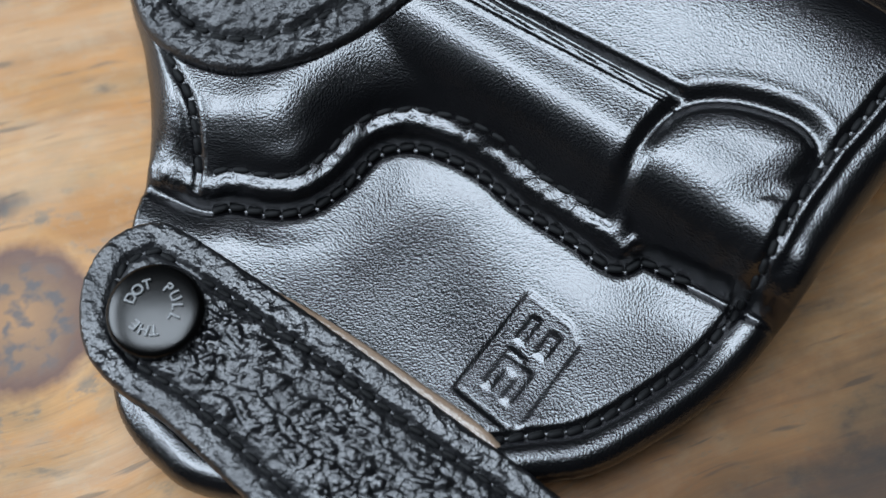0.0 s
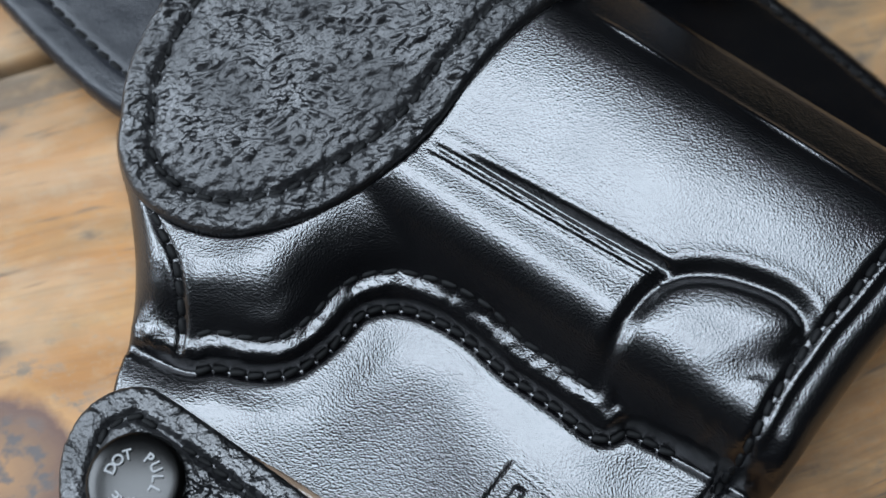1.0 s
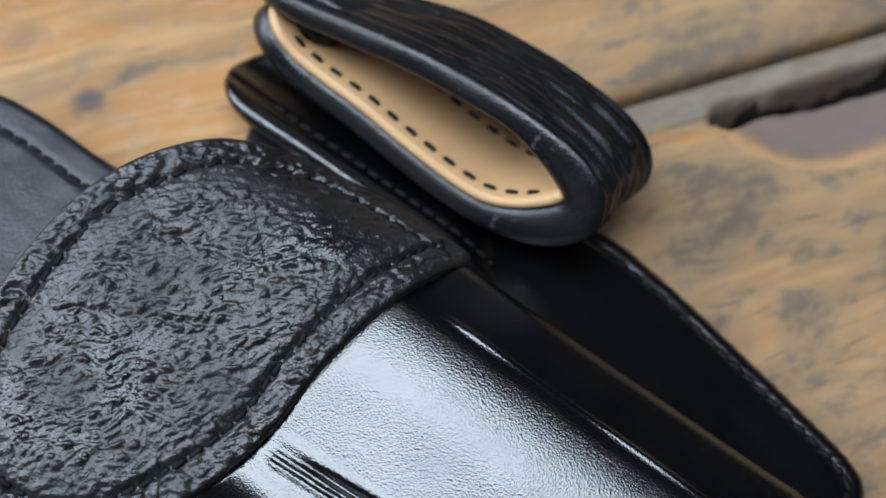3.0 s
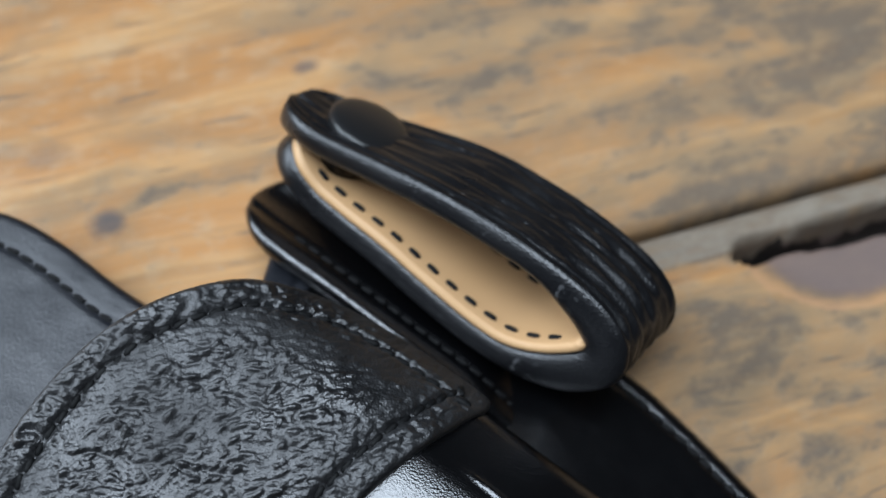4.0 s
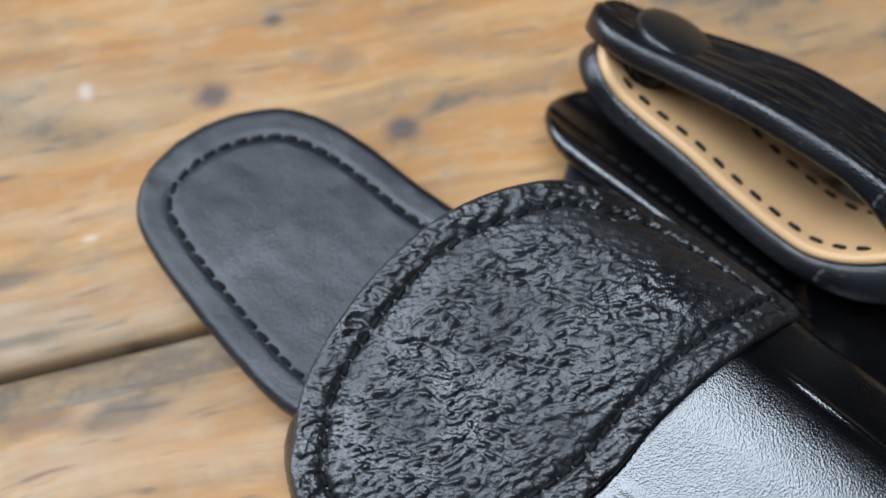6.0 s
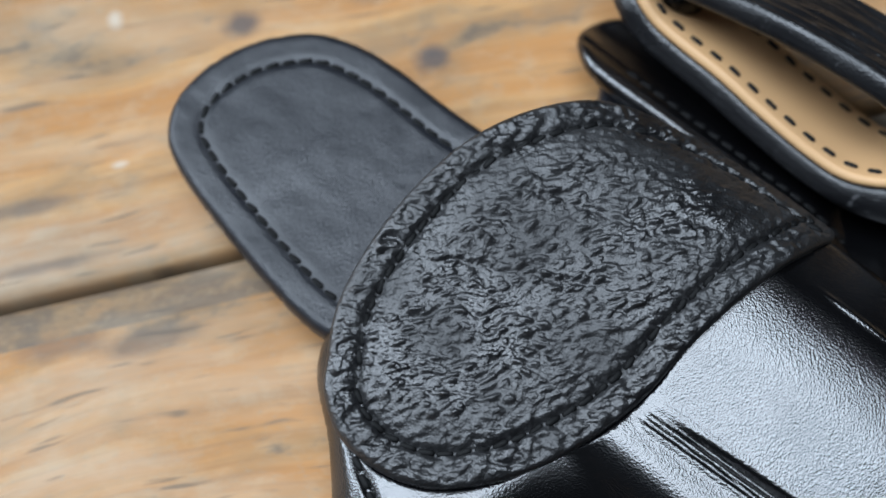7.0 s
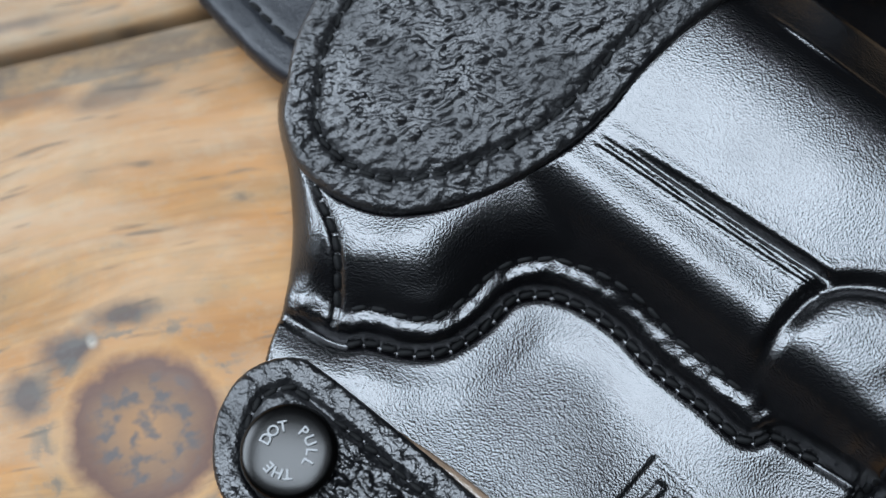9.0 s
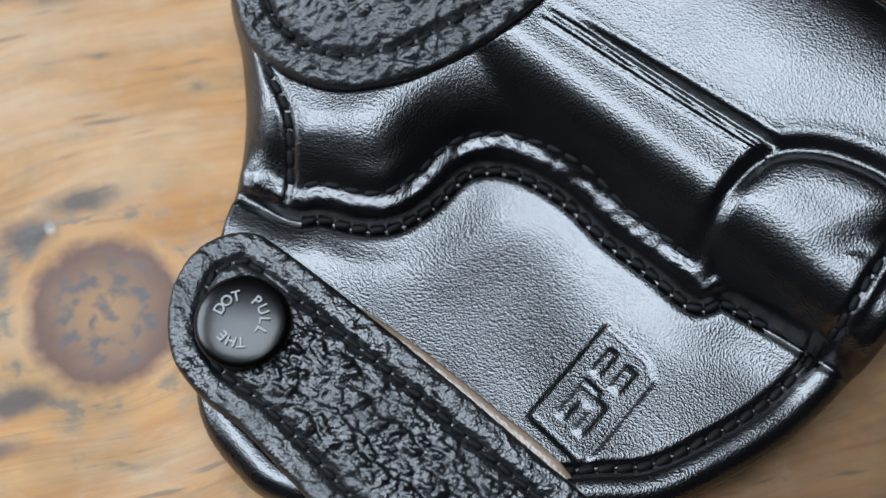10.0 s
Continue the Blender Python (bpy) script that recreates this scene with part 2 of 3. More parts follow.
    col = mix(math_("MULTIPLY", bleached, ramp(t, streak, [(0.30, 1.0), (0.66, 0.35)])), col, (0.30, 0.265, 0.21))
    # pale, washed-out veils
    veil = noise_(16, 62, 4.0, 0.6, yk, 51.0)
    worn = math_("MINIMUM", math_("MAXIMUM", math_("MULTIPLY", math_("ADD", x, 0.02), -14.0), 0.0), 1.0)
    col = mix(math_("MULTIPLY", worn, ramp(t, veil, [(0.44, 0.0), (0.68, 0.5)])), col, (0.45, 0.37, 0.28))
    # dark stains; the last two paint shade beside the holster
    for px, py, rx, ry, k in SPOTS_AND_SHADE:
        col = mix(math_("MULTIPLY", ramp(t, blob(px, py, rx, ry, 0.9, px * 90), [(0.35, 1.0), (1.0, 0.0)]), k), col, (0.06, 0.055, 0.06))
    for px, py, rx, ry in PALE:
        col = mix(ramp(t, blob(px, py, rx, ry, 0.6, px * 70), [(0.3, 0.55), (1.0, 0.0)]), col, (0.52, 0.48, 0.42))
    # short dark splinters along the grain
    split = noise_(55, 620, 2.0, 0.5, yk, 27.0)
    col = mix(ramp(t, split, [(0.63, 0.0), (0.70, 0.65)]), col, (0.11, 0.085, 0.065))
    # broad shade right of and below the holster, multiplied into the boards' colour
    for px, py, rx, ry, k in HOLSTER_SHADE:
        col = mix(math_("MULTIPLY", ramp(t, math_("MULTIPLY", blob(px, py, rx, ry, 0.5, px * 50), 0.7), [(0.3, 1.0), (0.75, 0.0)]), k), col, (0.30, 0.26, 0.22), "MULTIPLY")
    # the knot: pale rim, brown heart with black flecks, weathered crescent round it
    ring = ramp(t, math_("MULTIPLY", knot, 0.4), [(0.40, 0.0), (0.46, 1.0), (0.62, 0.0)])
    col = mix(math_("MULTIPLY", ring, ramp(t, mottle, [(0.50, 0.0), (0.58, 0.7)])), col, (0.11, 0.105, 0.095))
    rim = ramp(t, math_("MULTIPLY", knot, 0.4), [(0.32, 0.0), (0.40, 0.4), (0.46, 0.0)])
    col = mix(rim, col, (0.46, 0.25, 0.10))
    heart = ramp(t, knot, [(0.80, 1.0), (1.0, 0.0)])
    middle = ramp(t, knot, [(0.55, 1.0), (0.75, 0.0)])
    brown = ramp(t, knot, [(0.10, (0.30, 0.165, 0.085)), (0.45, (0.21, 0.125, 0.078)), (0.78, (0.125, 0.070, 0.055)), (0.95, (0.19, 0.095, 0.055))])
    brown = mix(math_("MULTIPLY", middle, ramp(t, noise_(300, 300, 2.0, 0.5, None, 24.0), [(0.48, 0.0), (0.62, 0.8)])), brown, (0.085, 0.085, 0.092))
    col = mix(heart, col, brown)
    # the strip between joint and crack is bleached
    strip = math_("MULTIPLY", math_("LESS_THAN", math_("ABSOLUTE", math_("ADD", y, 0.0042)), 0.0036), math_("GREATER_THAN", x, 0.06))
    col = mix(math_("MULTIPLY", strip, ramp(t, mottle, [(0.36, 0.1), (0.62, 0.6)])), col, (0.26, 0.225, 0.185))
    # the scar beside the crack
    scar = blob(0.1210, -0.0090, 0.025, 0.018, 0.2, 33.0)
    low = math_("LESS_THAN", y, -0.0075)
    col = mix(math_("MULTIPLY", low, ramp(t, scar, [(0.84, 0.0), (0.96, 0.8), (1.12, 0.0)])), col, (0.42, 0.225, 0.115))
    col = mix(math_("MULTIPLY", low, ramp(t, scar, [(0.76, 0.9), (0.9, 0.0)])), col, (0.15, 0.105, 0.095))
    # the shade down in the crack, put into the colour as near black
    crack_shade = math_("MULTIPLY", math_("GREATER_THAN", x, 0.0965), math_("LESS_THAN", math_("ABSOLUTE", math_("ADD", math_("ADD", y, 0.0089), math_("MULTIPLY", math_("SUBTRACT", mottle, 0.5), 0.004))), 0.0014))
    col = mix(math_("MULTIPLY", crack_shade, 0.95), col, (0.012, 0.010, 0.009))
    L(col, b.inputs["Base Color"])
    bump = node(t, "ShaderNodeBump", Strength=0.35, Distance=0.0006)
    L(math_("ADD", math_("MULTIPLY", fine, 0.6), math_("ADD", streak, math_("MULTIPLY", mottle, 0.5))), bump.inputs["Height"])
    L(bump.outputs["Normal"], b.inputs["Normal"])
    L(ramp(t, patch, [(0.3, 0.5), (0.7, 0.75)]), b.inputs["Roughness"])
    b.inputs["Specular IOR Level"].default_value = 0.3
    return m


GRAIN = radians(27.5)
TABLE_X, TABLE_Y = -0.0170, 0.0556


def on_table(x, y):
    """A place on the table in its own directions, from millimetres in the world."""
    a, c = x * MM - TABLE_X, y * MM - TABLE_Y
    return a * math.cos(GRAIN) + c * math.sin(GRAIN), -a * math.sin(GRAIN) + c * math.cos(GRAIN)


SPOTS_AND_SHADE = [(-0.0190, 0.0306, 0.0045, 0.0042, 0.8), (*on_table(-18.5, 114.7), 0.0035, 0.002, 0.7), (-0.0536, 0.0464, 0.0050, 0.0036, 0.8), (-0.0281, 0.0478, 0.006, 0.0035, 0.35),
         (-0.0350, 0.0500, 0.005, 0.0025, 0.3), (-0.0386, 0.0600, 0.0028, 0.0015, 0.8), (-0.0990, 0.0180, 0.011, 0.0022, 0.55), (-0.0990, 0.0060, 0.016, 0.0016, 0.5), (-0.0830, -0.0125, 0.013, 0.0032, 0.5), (-0.0985, -0.0100, 0.010, 0.003, 0.5),
         (-0.0990, -0.0580, 0.0072, 0.0044, 0.9), (-0.0885, -0.0535, 0.0080, 0.0032, 0.85), (-0.1070, -0.0640, 0.0050, 0.0062, 0.85), (-0.1060, -0.0860, 0.0085, 0.0034, 0.85), (-0.1130, -0.0930, 0.0095, 0.0026, 0.8),
         # these two are shade beside the holster, painted into the wood
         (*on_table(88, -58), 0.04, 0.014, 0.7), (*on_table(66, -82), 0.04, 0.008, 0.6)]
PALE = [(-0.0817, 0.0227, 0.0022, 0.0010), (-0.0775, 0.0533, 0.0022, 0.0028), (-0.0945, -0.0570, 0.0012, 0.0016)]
# the holster's shaded side of the table, darkened in the wood colour
HOLSTER_SHADE = [(*on_table(76, -64), 0.09, 0.045, 0.85)]
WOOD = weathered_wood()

# ---- room ----
def room_piece(name, lo, hi, label):
    return tagged(child(name, box_mesh(name, lo, hi), WALL), label, "wall", kind="structure")


R, DOWN = ROOM, -0.75
room_piece("wall_north", (-R, R, DOWN), (R, R + 0.1, CEILING), "plain painted wall of the workshop")
room_piece("wall_south", (-R, -R - 0.1, DOWN), (R, -R, CEILING), "plain painted wall of the workshop")
y0, y1, z0, z1 = WINDOW
for lo, hi in (((-R, DOWN), (y0, CEILING)), ((y1, DOWN), (R, CEILING)), ((y0, DOWN), (y1, z0)), ((y0, z1), (y1, CEILING))):
    room_piece("wall_west", (-R - 0.1, lo[0], lo[1]), (-R, hi[0], hi[1]), "plain painted wall round the window opening")
room_piece("wall_east", (R, -R, DOWN), (R + 0.1, R, CEILING), "plain painted wall of the workshop")
room_piece("floor", (-R, -R, DOWN - 0.1), (R, R, DOWN), "plain dark floor of the workshop")

cx, cy, sx, sy = SKYLIGHT
verts, faces = [], []
for lo, hi in (((-R, -R), (R, cy - sy / 2)), ((-R, cy + sy / 2), (R, R)), ((-R, cy - sy / 2), (cx - sx / 2, cy + sy / 2)), ((cx + sx / 2, cy - sy / 2), (R, cy + sy / 2))):
    k = len(verts)
    verts += [(x, y, z) for x in (lo[0], hi[0]) for y in (lo[1], hi[1]) for z in (CEILING, CEILING + 0.1)]
    faces += [tuple(k + i for i in f) for f in [(0, 1, 3, 2), (4, 6, 7, 5), (0, 4, 5, 1), (2, 3, 7, 6), (0, 2, 6, 4), (1, 5, 7, 3)]]
tagged(child("ceiling", mesh_from("ceiling", verts, faces, False), WALL), "plain ceiling with a skylight opening", "ceiling", kind="structure")

# ---- the table: two old boards ----
table = tagged(new("wooden_table"), "weathered old table top of orange-brown boards", "table")
table.matrix_world = pose(TABLE_X, TABLE_Y, 0, 0, 0, math.degrees(GRAIN))


def spaced(lo, hi, step, near_lo, near_hi):
    """Grid lines, close together where the camera passes and wide apart beyond."""
    mid = np.arange(max(lo, near_lo), min(hi, near_hi), step)
    return np.concatenate([np.linspace(lo, mid[0], 6)[:-1] if lo < mid[0] else [], mid, np.linspace(mid[-1] + step, hi, 6)])


def board(y0, y1, hollow=False, step=0.9):
    """A plank with worn edges; the one with the scar is split along a crack."""
    x, y = np.meshgrid(spaced(-450, 450, step * 1.6, -150, 190), spaced(y0, y1, step, -150, 110), indexing="ij")
    edge = np.minimum(y - y0, y1 - y)
    z = -1.6 * np.exp(-edge / 1.1) - 0.5 * np.exp(-edge / 4.0)
    z = z + 0.25 * bumps(x * 0.25, y, 0.06, 5.0) + 0.10 * bumps(x * 0.12, y, 0.5, 8.0, 2)
    if hollow:
        width = (1.5 + 0.7 * np.exp(-((x - 100) / 4) ** 2) + 0.9 * ease((x - 106) / 12)) * ease((x - 95) / 3)
        line = y + 8.9 + 0.02 * (x - 96) + 0.7 * bumps(x, y * 0, 0.14, 2.0)
        z = z - 15 * np.exp(-(line / np.maximum(width, 0.05)) ** 4) * (width > 0.1)
        r = np.hypot((x - 121) / 25, (y + 9) / 18)
        z = z - 1.2 * ease((1.0 - r) / 0.3) * (y < -8.0)
    n = np.arange(x.size).reshape(x.shape)
    quads = np.stack([n[:-1, :-1], n[1:, :-1], n[1:, 1:], n[:-1, 1:]], -1).reshape(-1, 4).tolist()
    verts = np.stack([x, y, z], -1).reshape(-1, 3) * MM
    k = len(verts)
    loop = np.concatenate([n[:, 0], n[-1, 1:], n[-2::-1, -1], n[0, -2:0:-1]])
    under = verts[loop] * (1, 1, 0) - (0, 0, 0.03)
    low = np.arange(k, k + len(loop))
    quads += np.stack([np.roll(loop, -1), loop, low, np.roll(low, -1)], -1).tolist()
    quads.append(low[::-1].tolist())
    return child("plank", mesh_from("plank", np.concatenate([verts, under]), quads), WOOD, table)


board(1.0, 160)
board(-160, -1.0, True)
child("plank", box_mesh("plank", (-0.45, -0.33, -0.03), (0.45, -0.1615, -0.001)), WOOD, table)
child("plank", box_mesh("plank", (-0.45, 0.1615, -0.03), (0.45, 0.33, -0.001)), WOOD, table)

for lx in (-0.41, 0.41):
    for ly in (-0.29, 0.29):
        child("leg", box_mesh("leg", (lx - 0.03, ly - 0.03, DOWN), (lx + 0.03, ly + 0.03, -0.031)), WOOD, table)

# ---- the holster ----
holster = tagged(new("leather_holster"), "black leather pistol holster lying on the wooden table", "holster")

RIDGE = loop_points([(-36, -45), (-16, -42.6), (-10.5, -39), (-4.2, -36), (-0.2, -32), (1.8, -25.5), (2.6, -18.5), (6.4, -14), (12.2, -11.6), (20.3, -10.9), (28.8, -12), (37.7, -12), (45.4, -12.4), (47.6, -11.4), (49.4, -8.8), (55.8, -7.8), (63.1, -6.9), (80, -5.5)], 6, False)
GUN = np.concatenate([RIDGE, [(95, -5), (95, 95), (-95, 95), (-95, -46)]])
FRONT = loop_points([(-50, -16), (-38, -27.5), (-31, -34.6), (-25.4, -43), (-20.8, -53), (-12.5, -67), (-6.8, -74.4), (-1.2, -78.4), (6, -80.2), (14, -80.2), (26, -74.5), (42, -62.5), (54, -50.5), (62.2, -42.5), (67.8, -31.4), (71.8, -20), (73.6, -8), (73.8, 4), (74.2, 15), (75.4, 27), (78, 38), (80, 46), (80.2, 51), (78.4, 54), (73.5, 54.4), (66, 53.8), (40, 53.4), (6, 53), (-25, 52), (-42, 45), (-50, 28), (-52.5, 8)], 6)
LUG = loop_points([(42, -7.5), (40.6, -1), (40.9, 6), (43, 11), (49, 15.2), (58, 17.4), (63.2, 15.8), (64.0, 11.5), (62.3, 6.5)], 6, False)
rise = curve([(-30, 0), (-1.8, 0), (0.2, 3.0), (1.3, 3.9), (3.0, 3.95), (3.9, 4.5), (5.2, 6.0), (8, 8.4), (11, 10.2), (14, 11.4), (18, 12.4), (25, 14), (36, 18), (60, 20)], 0.6)
rise_grip = curve([(-30, 0), (-1.8, 0), (0.2, 2.4), (1.3, 3.1), (2.5, 3.2), (3.6, 3.7), (5, 4.5), (8, 6.9), (11, 8.7), (14, 9.5), (20, 9.9), (40, 10.2)], 0.6)
slide = curve([(-60, 11), (-13, 12.4), (-9.5, 14.5), (-7.6, 18), (-6, 21.2), (-4.3, 24), (-2, 26.1), (-0.4, 27.0), (1.2, 27.5), (3.6, 27.55), (6.5, 27.7), (9.5, 28.2), (13, 28.9), (20, 30.1), (28, 31.5), (33, 32.2), (36, 32.3), (39, 32.0), (70, 33)], 1.3)
NECK = loop_points([(-35, -25.3), (-29.6, -28.4), (-23.4, -31.8), (-17.9, -38), (-15.8, -41.4)], 6, False)
cap = curve([(-60, 60), (20, 37), (34, 33.8), (38, 32.7), (40.6, 31.0), (45, 28.6), (49, 26.3), (53.5, 23.6), (58, 21)], 0.8)
flap_height = curve([(-30, 22.6), (-22, 24.1), (-14, 25.6), (-6, 27), (4, 28.8), (20, 32), (32, 33.6), (37, 33.4), (41, 32.2), (45, 30), (49, 27), (53, 22), (56, 17.5)], 1.3)


def flap_level(u, v):
    """The flap rides up where the slide begins under it."""
    return flap_height(v) + 2.0 * ease((u + 32) / 28) * ease((v - 8) / 20)


FLAP = loop_points([(-45.5, -19), (-51, -9), (-53.4, 7), (-51.4, 24), (-44.5, 38), (-37, 47), (-22, 54), (0, 55.8), (4.6, 54.2), (3.2, 46), (1.2, 38), (-0.8, 28), (-2, 18), (-2.4, 9), (-4.3, 0), (-8.6, -10.5), (-13.4, -17.8), (-20, -23.8), (-28, -26.6), (-36, -26.4), (-42, -23.3)], 6)


def softened(f, lo, hi, step=1.0, spread=3.0):
    """A field over the plan, blurred, to look up by place."""
    gu, gv = np.arange(lo[0], hi[0], step), np.arange(lo[1], hi[1], step)
    a = f(*np.meshgrid(gu, gv, indexing="ij"))
    k = np.exp(-0.5 * (np.arange(-12, 13) * step / spread) ** 2)
    k /= k.sum()
    for axis in (0, 1):
        a = np.apply_along_axis(lambda r: np.convolve(np.pad(r, 12, mode="edge"), k, "valid"), axis, a)

    def at(u, v):
        x, y = np.clip((u - lo[0]) / step, 0, len(gu) - 1.001), np.clip((v - lo[1]) / step, 0, len(gv) - 1.001)
        i, j = x.astype(int), y.astype(int)
        p, q = x - i, y - j
        return (a[i, j] * (1 - p) + a[i + 1, j] * p) * (1 - q) + (a[i, j + 1] * (1 - p) + a[i + 1, j + 1] * p) * q
    return at


swell = softened(lambda u, v: 2.4 * ease(1 + signed(u, v, GUN)[0] / 10.0), (-60, -90), (95, 70))


swell_gun = softened(lambda u, v: rise(signed(u, v, GUN)[0]), (-60, -90), (95, 70), 1.0, 3.2)


seam_at = curve([(-30, 67.4), (-5, 66.5), (2, 65.4), (12, 65.2), (18, 65.7), (24, 66.6), (30, 67), (36, 68), (41.5, 69.4), (48, 71.2), (54, 72.4), (60, 73)], 2.0)


def front_height(u, v):
    d, _ = signed(u, v, GUN)
    e, _ = nearest(u, v, FRONT, True)
    base = 11.5 + 0.02 * u + np.where(d < 0, 0.058 * np.clip(-14 - v, 0, 44), 0) * ease(-d / 8)
    # the grip levels out sooner than the frame
    grip = ease((-u - 7) / 15)
    w = ease((d - 3.5) / 5)
    z = base + (rise(d) * (1 - w) + swell_gun(u, v) * w) * (1 - grip) + rise_grip(d) * grip
    # pocket rises a little towards the ridge and rolls off at the rim
    z = z + np.where(d < 0, swell(u, v) - 0.9, 1.0)
    z = np.where(d > 0, np.log(np.exp(z / 0.9) + np.exp(slide(v) / 0.9)) * 0.9, z)
    f, _ = nearest(u, v, NECK, False)
    z = z - 1.0 * np.exp(-(f / 0.8) ** 2)
    k = 1.2
    z = -k * np.log(np.exp(-z / k) + np.exp(-cap(v) / k))
    # groove of the stitching under the ridge
    z = z - 1.8 * np.exp(-((d + 1.2) / 1.0) ** 2) * (0.3 + 0.7 * ease((u + 22) / 8))
    # left side of the grip turns down to the edge
    left = 1 - (1 - np.clip(e / 7.0, 0, 1)) ** 2.6
    z = np.where((u < 0) & (d > -3), 11 + (z - 11) * (0.5 + 0.5 * left) ** (ease(-u / 14)), z)
    # sight slot with its two lips
    run = ease((u + 1.5) / 2.5) * ease((42.5 - u) / 2.5)
    w = v - 7.5 - 0.072 * u
    deep = ease((u - 2) / 9) * (0.55 + 0.45 * ease((u - 8) / 24))
    start = 1 - ease((u - 2) / 16)
    z = z + run * (0.14 * np.exp(-((w - 1.9) / 0.9) ** 2) - 1.7 * deep * np.exp(-((w - 0.6) / (0.45 + 0.35 * ease((u - 4) / 14))) ** 2) + 0.35 * np.exp(-((w + 0.55) / 0.42) ** 2) - 0.6 * (1 - 0.7 * start) * np.exp(-((w + 1.35) / 0.36) ** 2) + 0.3 * np.exp(-((w + 2.1) / 0.5) ** 2))
    # crease along the slide
    z = z + 0.6 * np.exp(-((v - 40.7) / 0.5) ** 2) * (0.62 + 0.38 * np.cos((u - 13) / 5.4)) * ease((u - 6) / 8) * ease((71 - u) / 8)
    # lug
    g, _ = nearest(u, v, LUG, False)
    ring, _ = signed(u, v, np.concatenate([LUG, [(54, -8)]]))
    z = z - 1.2 * np.exp(-(g / 1.4) ** 2) * np.where(u > 55, ease((v - 6.5) / 5), ease((v + 11) / 11)) + np.where(ring > 0, 0.9 * ease(ring / 6) * ease((v + 2) / 9), 0.2 * np.exp(-((g - 2.8) / 1.3) ** 2) * ease((g - 0.5) / 1.5))
    # muzzle seam and the strip beyond it
    m = u - seam_at(v)
    top = ease((v + 13) / 5)
    z = z - 1.2 * np.exp(-(m / 0.9) ** 2) * top
    z = np.where(m > 0, 11 + (z - 11) * (1 - (0.08 * ease(m / 3.0) + 0.17 * ease((m - 3.5) / 8.0)) * top), z)
    # rim of the pocket
    rim = ease((4 - d) / 5) * ease((u + 10) / 8)
    z = z + rim * (0.5 * np.exp(-((e - 3.8) / 2.0) ** 2) - 1.1 * np.exp(-((e - 7.0) / 0.9) ** 2))
    # the worked welt is uneven
    z = z + 0.34 * bumps(u, v, 0.40, 51.0) * np.exp(-((d - 1.5) / 2.4) ** 2) + 0.36 * bumps(u, v, 0.045, 55.0, 2) * (d < 0) * ease(-d / 6)
    # logo stamp: a sunken plate with plain raised bars
    a, b = (u - 37.2 - 0.03 * (v + 44.5)) / 11.4, (v + 44.3 + 0.09 * (u - 37)) / 20.0
    plate = np.maximum(np.maximum(-a, a - 1) * 11.4, np.maximum(-b, b - 1 + 0.35 * np.clip(a - 0.75, 0, 1)) * 20)

    def block(a0, a1, b0, b1):
        return np.maximum(np.maximum(a0 - a, a - a1) * 11.4, np.maximum(b0 - b, b - b1) * 20)

    bars = np.minimum.reduce([np.maximum(block(0.24, 0.75, 0.16, 0.49), -block(0.41, 0.57, 0.10, 0.38)), block(0.22, 0.39, 0.62, 0.88), block(0.56, 0.76, 0.62, 0.87), block(0.24, 0.56, 0.49, 0.55)])
    z = z - 0.15 * np.exp(-(plate / 0.42) ** 2) - 0.24 * ease(0.5 - plate / 0.6) * ease(0.5 + bars / 0.6) - 0.07 * np.exp(-(bars / 0.35) ** 2) * (plate < 0)
    s, _ = signed(u, v, FLAP)
    return np.minimum(z, flap_level(u, v) - 2.8 + 14 * ease((0.5 - s) / 4))


front = sheet("front_panel", FRONT, front_height, POLISHED, holster, radius=lambda u, v: 1.2 + 2.0 * ease((u + 16) / 24), cell=0.42, floor_z=0.0, taper=5.0, label="polished moulded black leather")

BACK = loop_points([(-54, -14), (-76, -11.3), (-94, -7), (-100.8, -1.5), (-103, 7), (-100.5, 18), (-94, 27), (-86.5, 31.4), (-75, 33.2), (-60, 33.4), (-45, 36), (-42, 46), (-46, 56), (-49, 61), (-49.5, 66), (-47, 71), (-40, 74), (-10, 77.5), (17, 80.4), (33, 79.2), (49, 76.2), (67, 72.2), (77, 69.6), (82, 66.5), (84, 60), (83.5, 52), (82, 44), (77, 36), (66, 22), (50, -5), (0, -5), (-40, -10)], 6)


def back_height(u, v):
    d, _ = nearest(u, v, BACK, True)
    return 13.0 + (2.5 * ease((u - 4) / 10) - 10.5 * np.clip((v - 46) / 30, 0, 1.1)) * ease((u + 62) / 14) - 0.55 * np.exp(-((d - np.where(u < 0, 6.2, 3.6)) / 0.6) ** 2) * (1 - ease((48 - v) / 8) * (u > 20)) + 0.25 * bumps(u, v, 0.05, 6.0) + 0.10 * bumps(u, v, 0.22, 16.0, 2)


back = sheet("back_panel", BACK, back_height, MATT, holster, thick=4.0, radius=1.6, cell=0.7, label="smooth black leather back panel with a rounded tongue")
# the body of the panel is polished like the front, the tongue shows the matt side
back.data.materials.append(POLISHED)
for face in back.data.polygons:
    if face.center.x * UX + face.center.y * UY > -0.036:
        face.material_index = 1



def scales(a, b, seed, lean=0.55):
    """Leather grain: small raised cells, each tilted its own way."""
    out = np.empty(a.size)
    for i, (x, y) in enumerate(zip(a.ravel(), b.ravel())):
        dist, pts = noise.voronoi(Vector((x, y, seed)))
        out[i] = min(dist[1] - dist[0], 0.5) * (1 + lean * (y - pts[0].y) / 0.4 + 0.8 * noise.cell(pts[0] * 31.7))
    return out.reshape(a.shape)


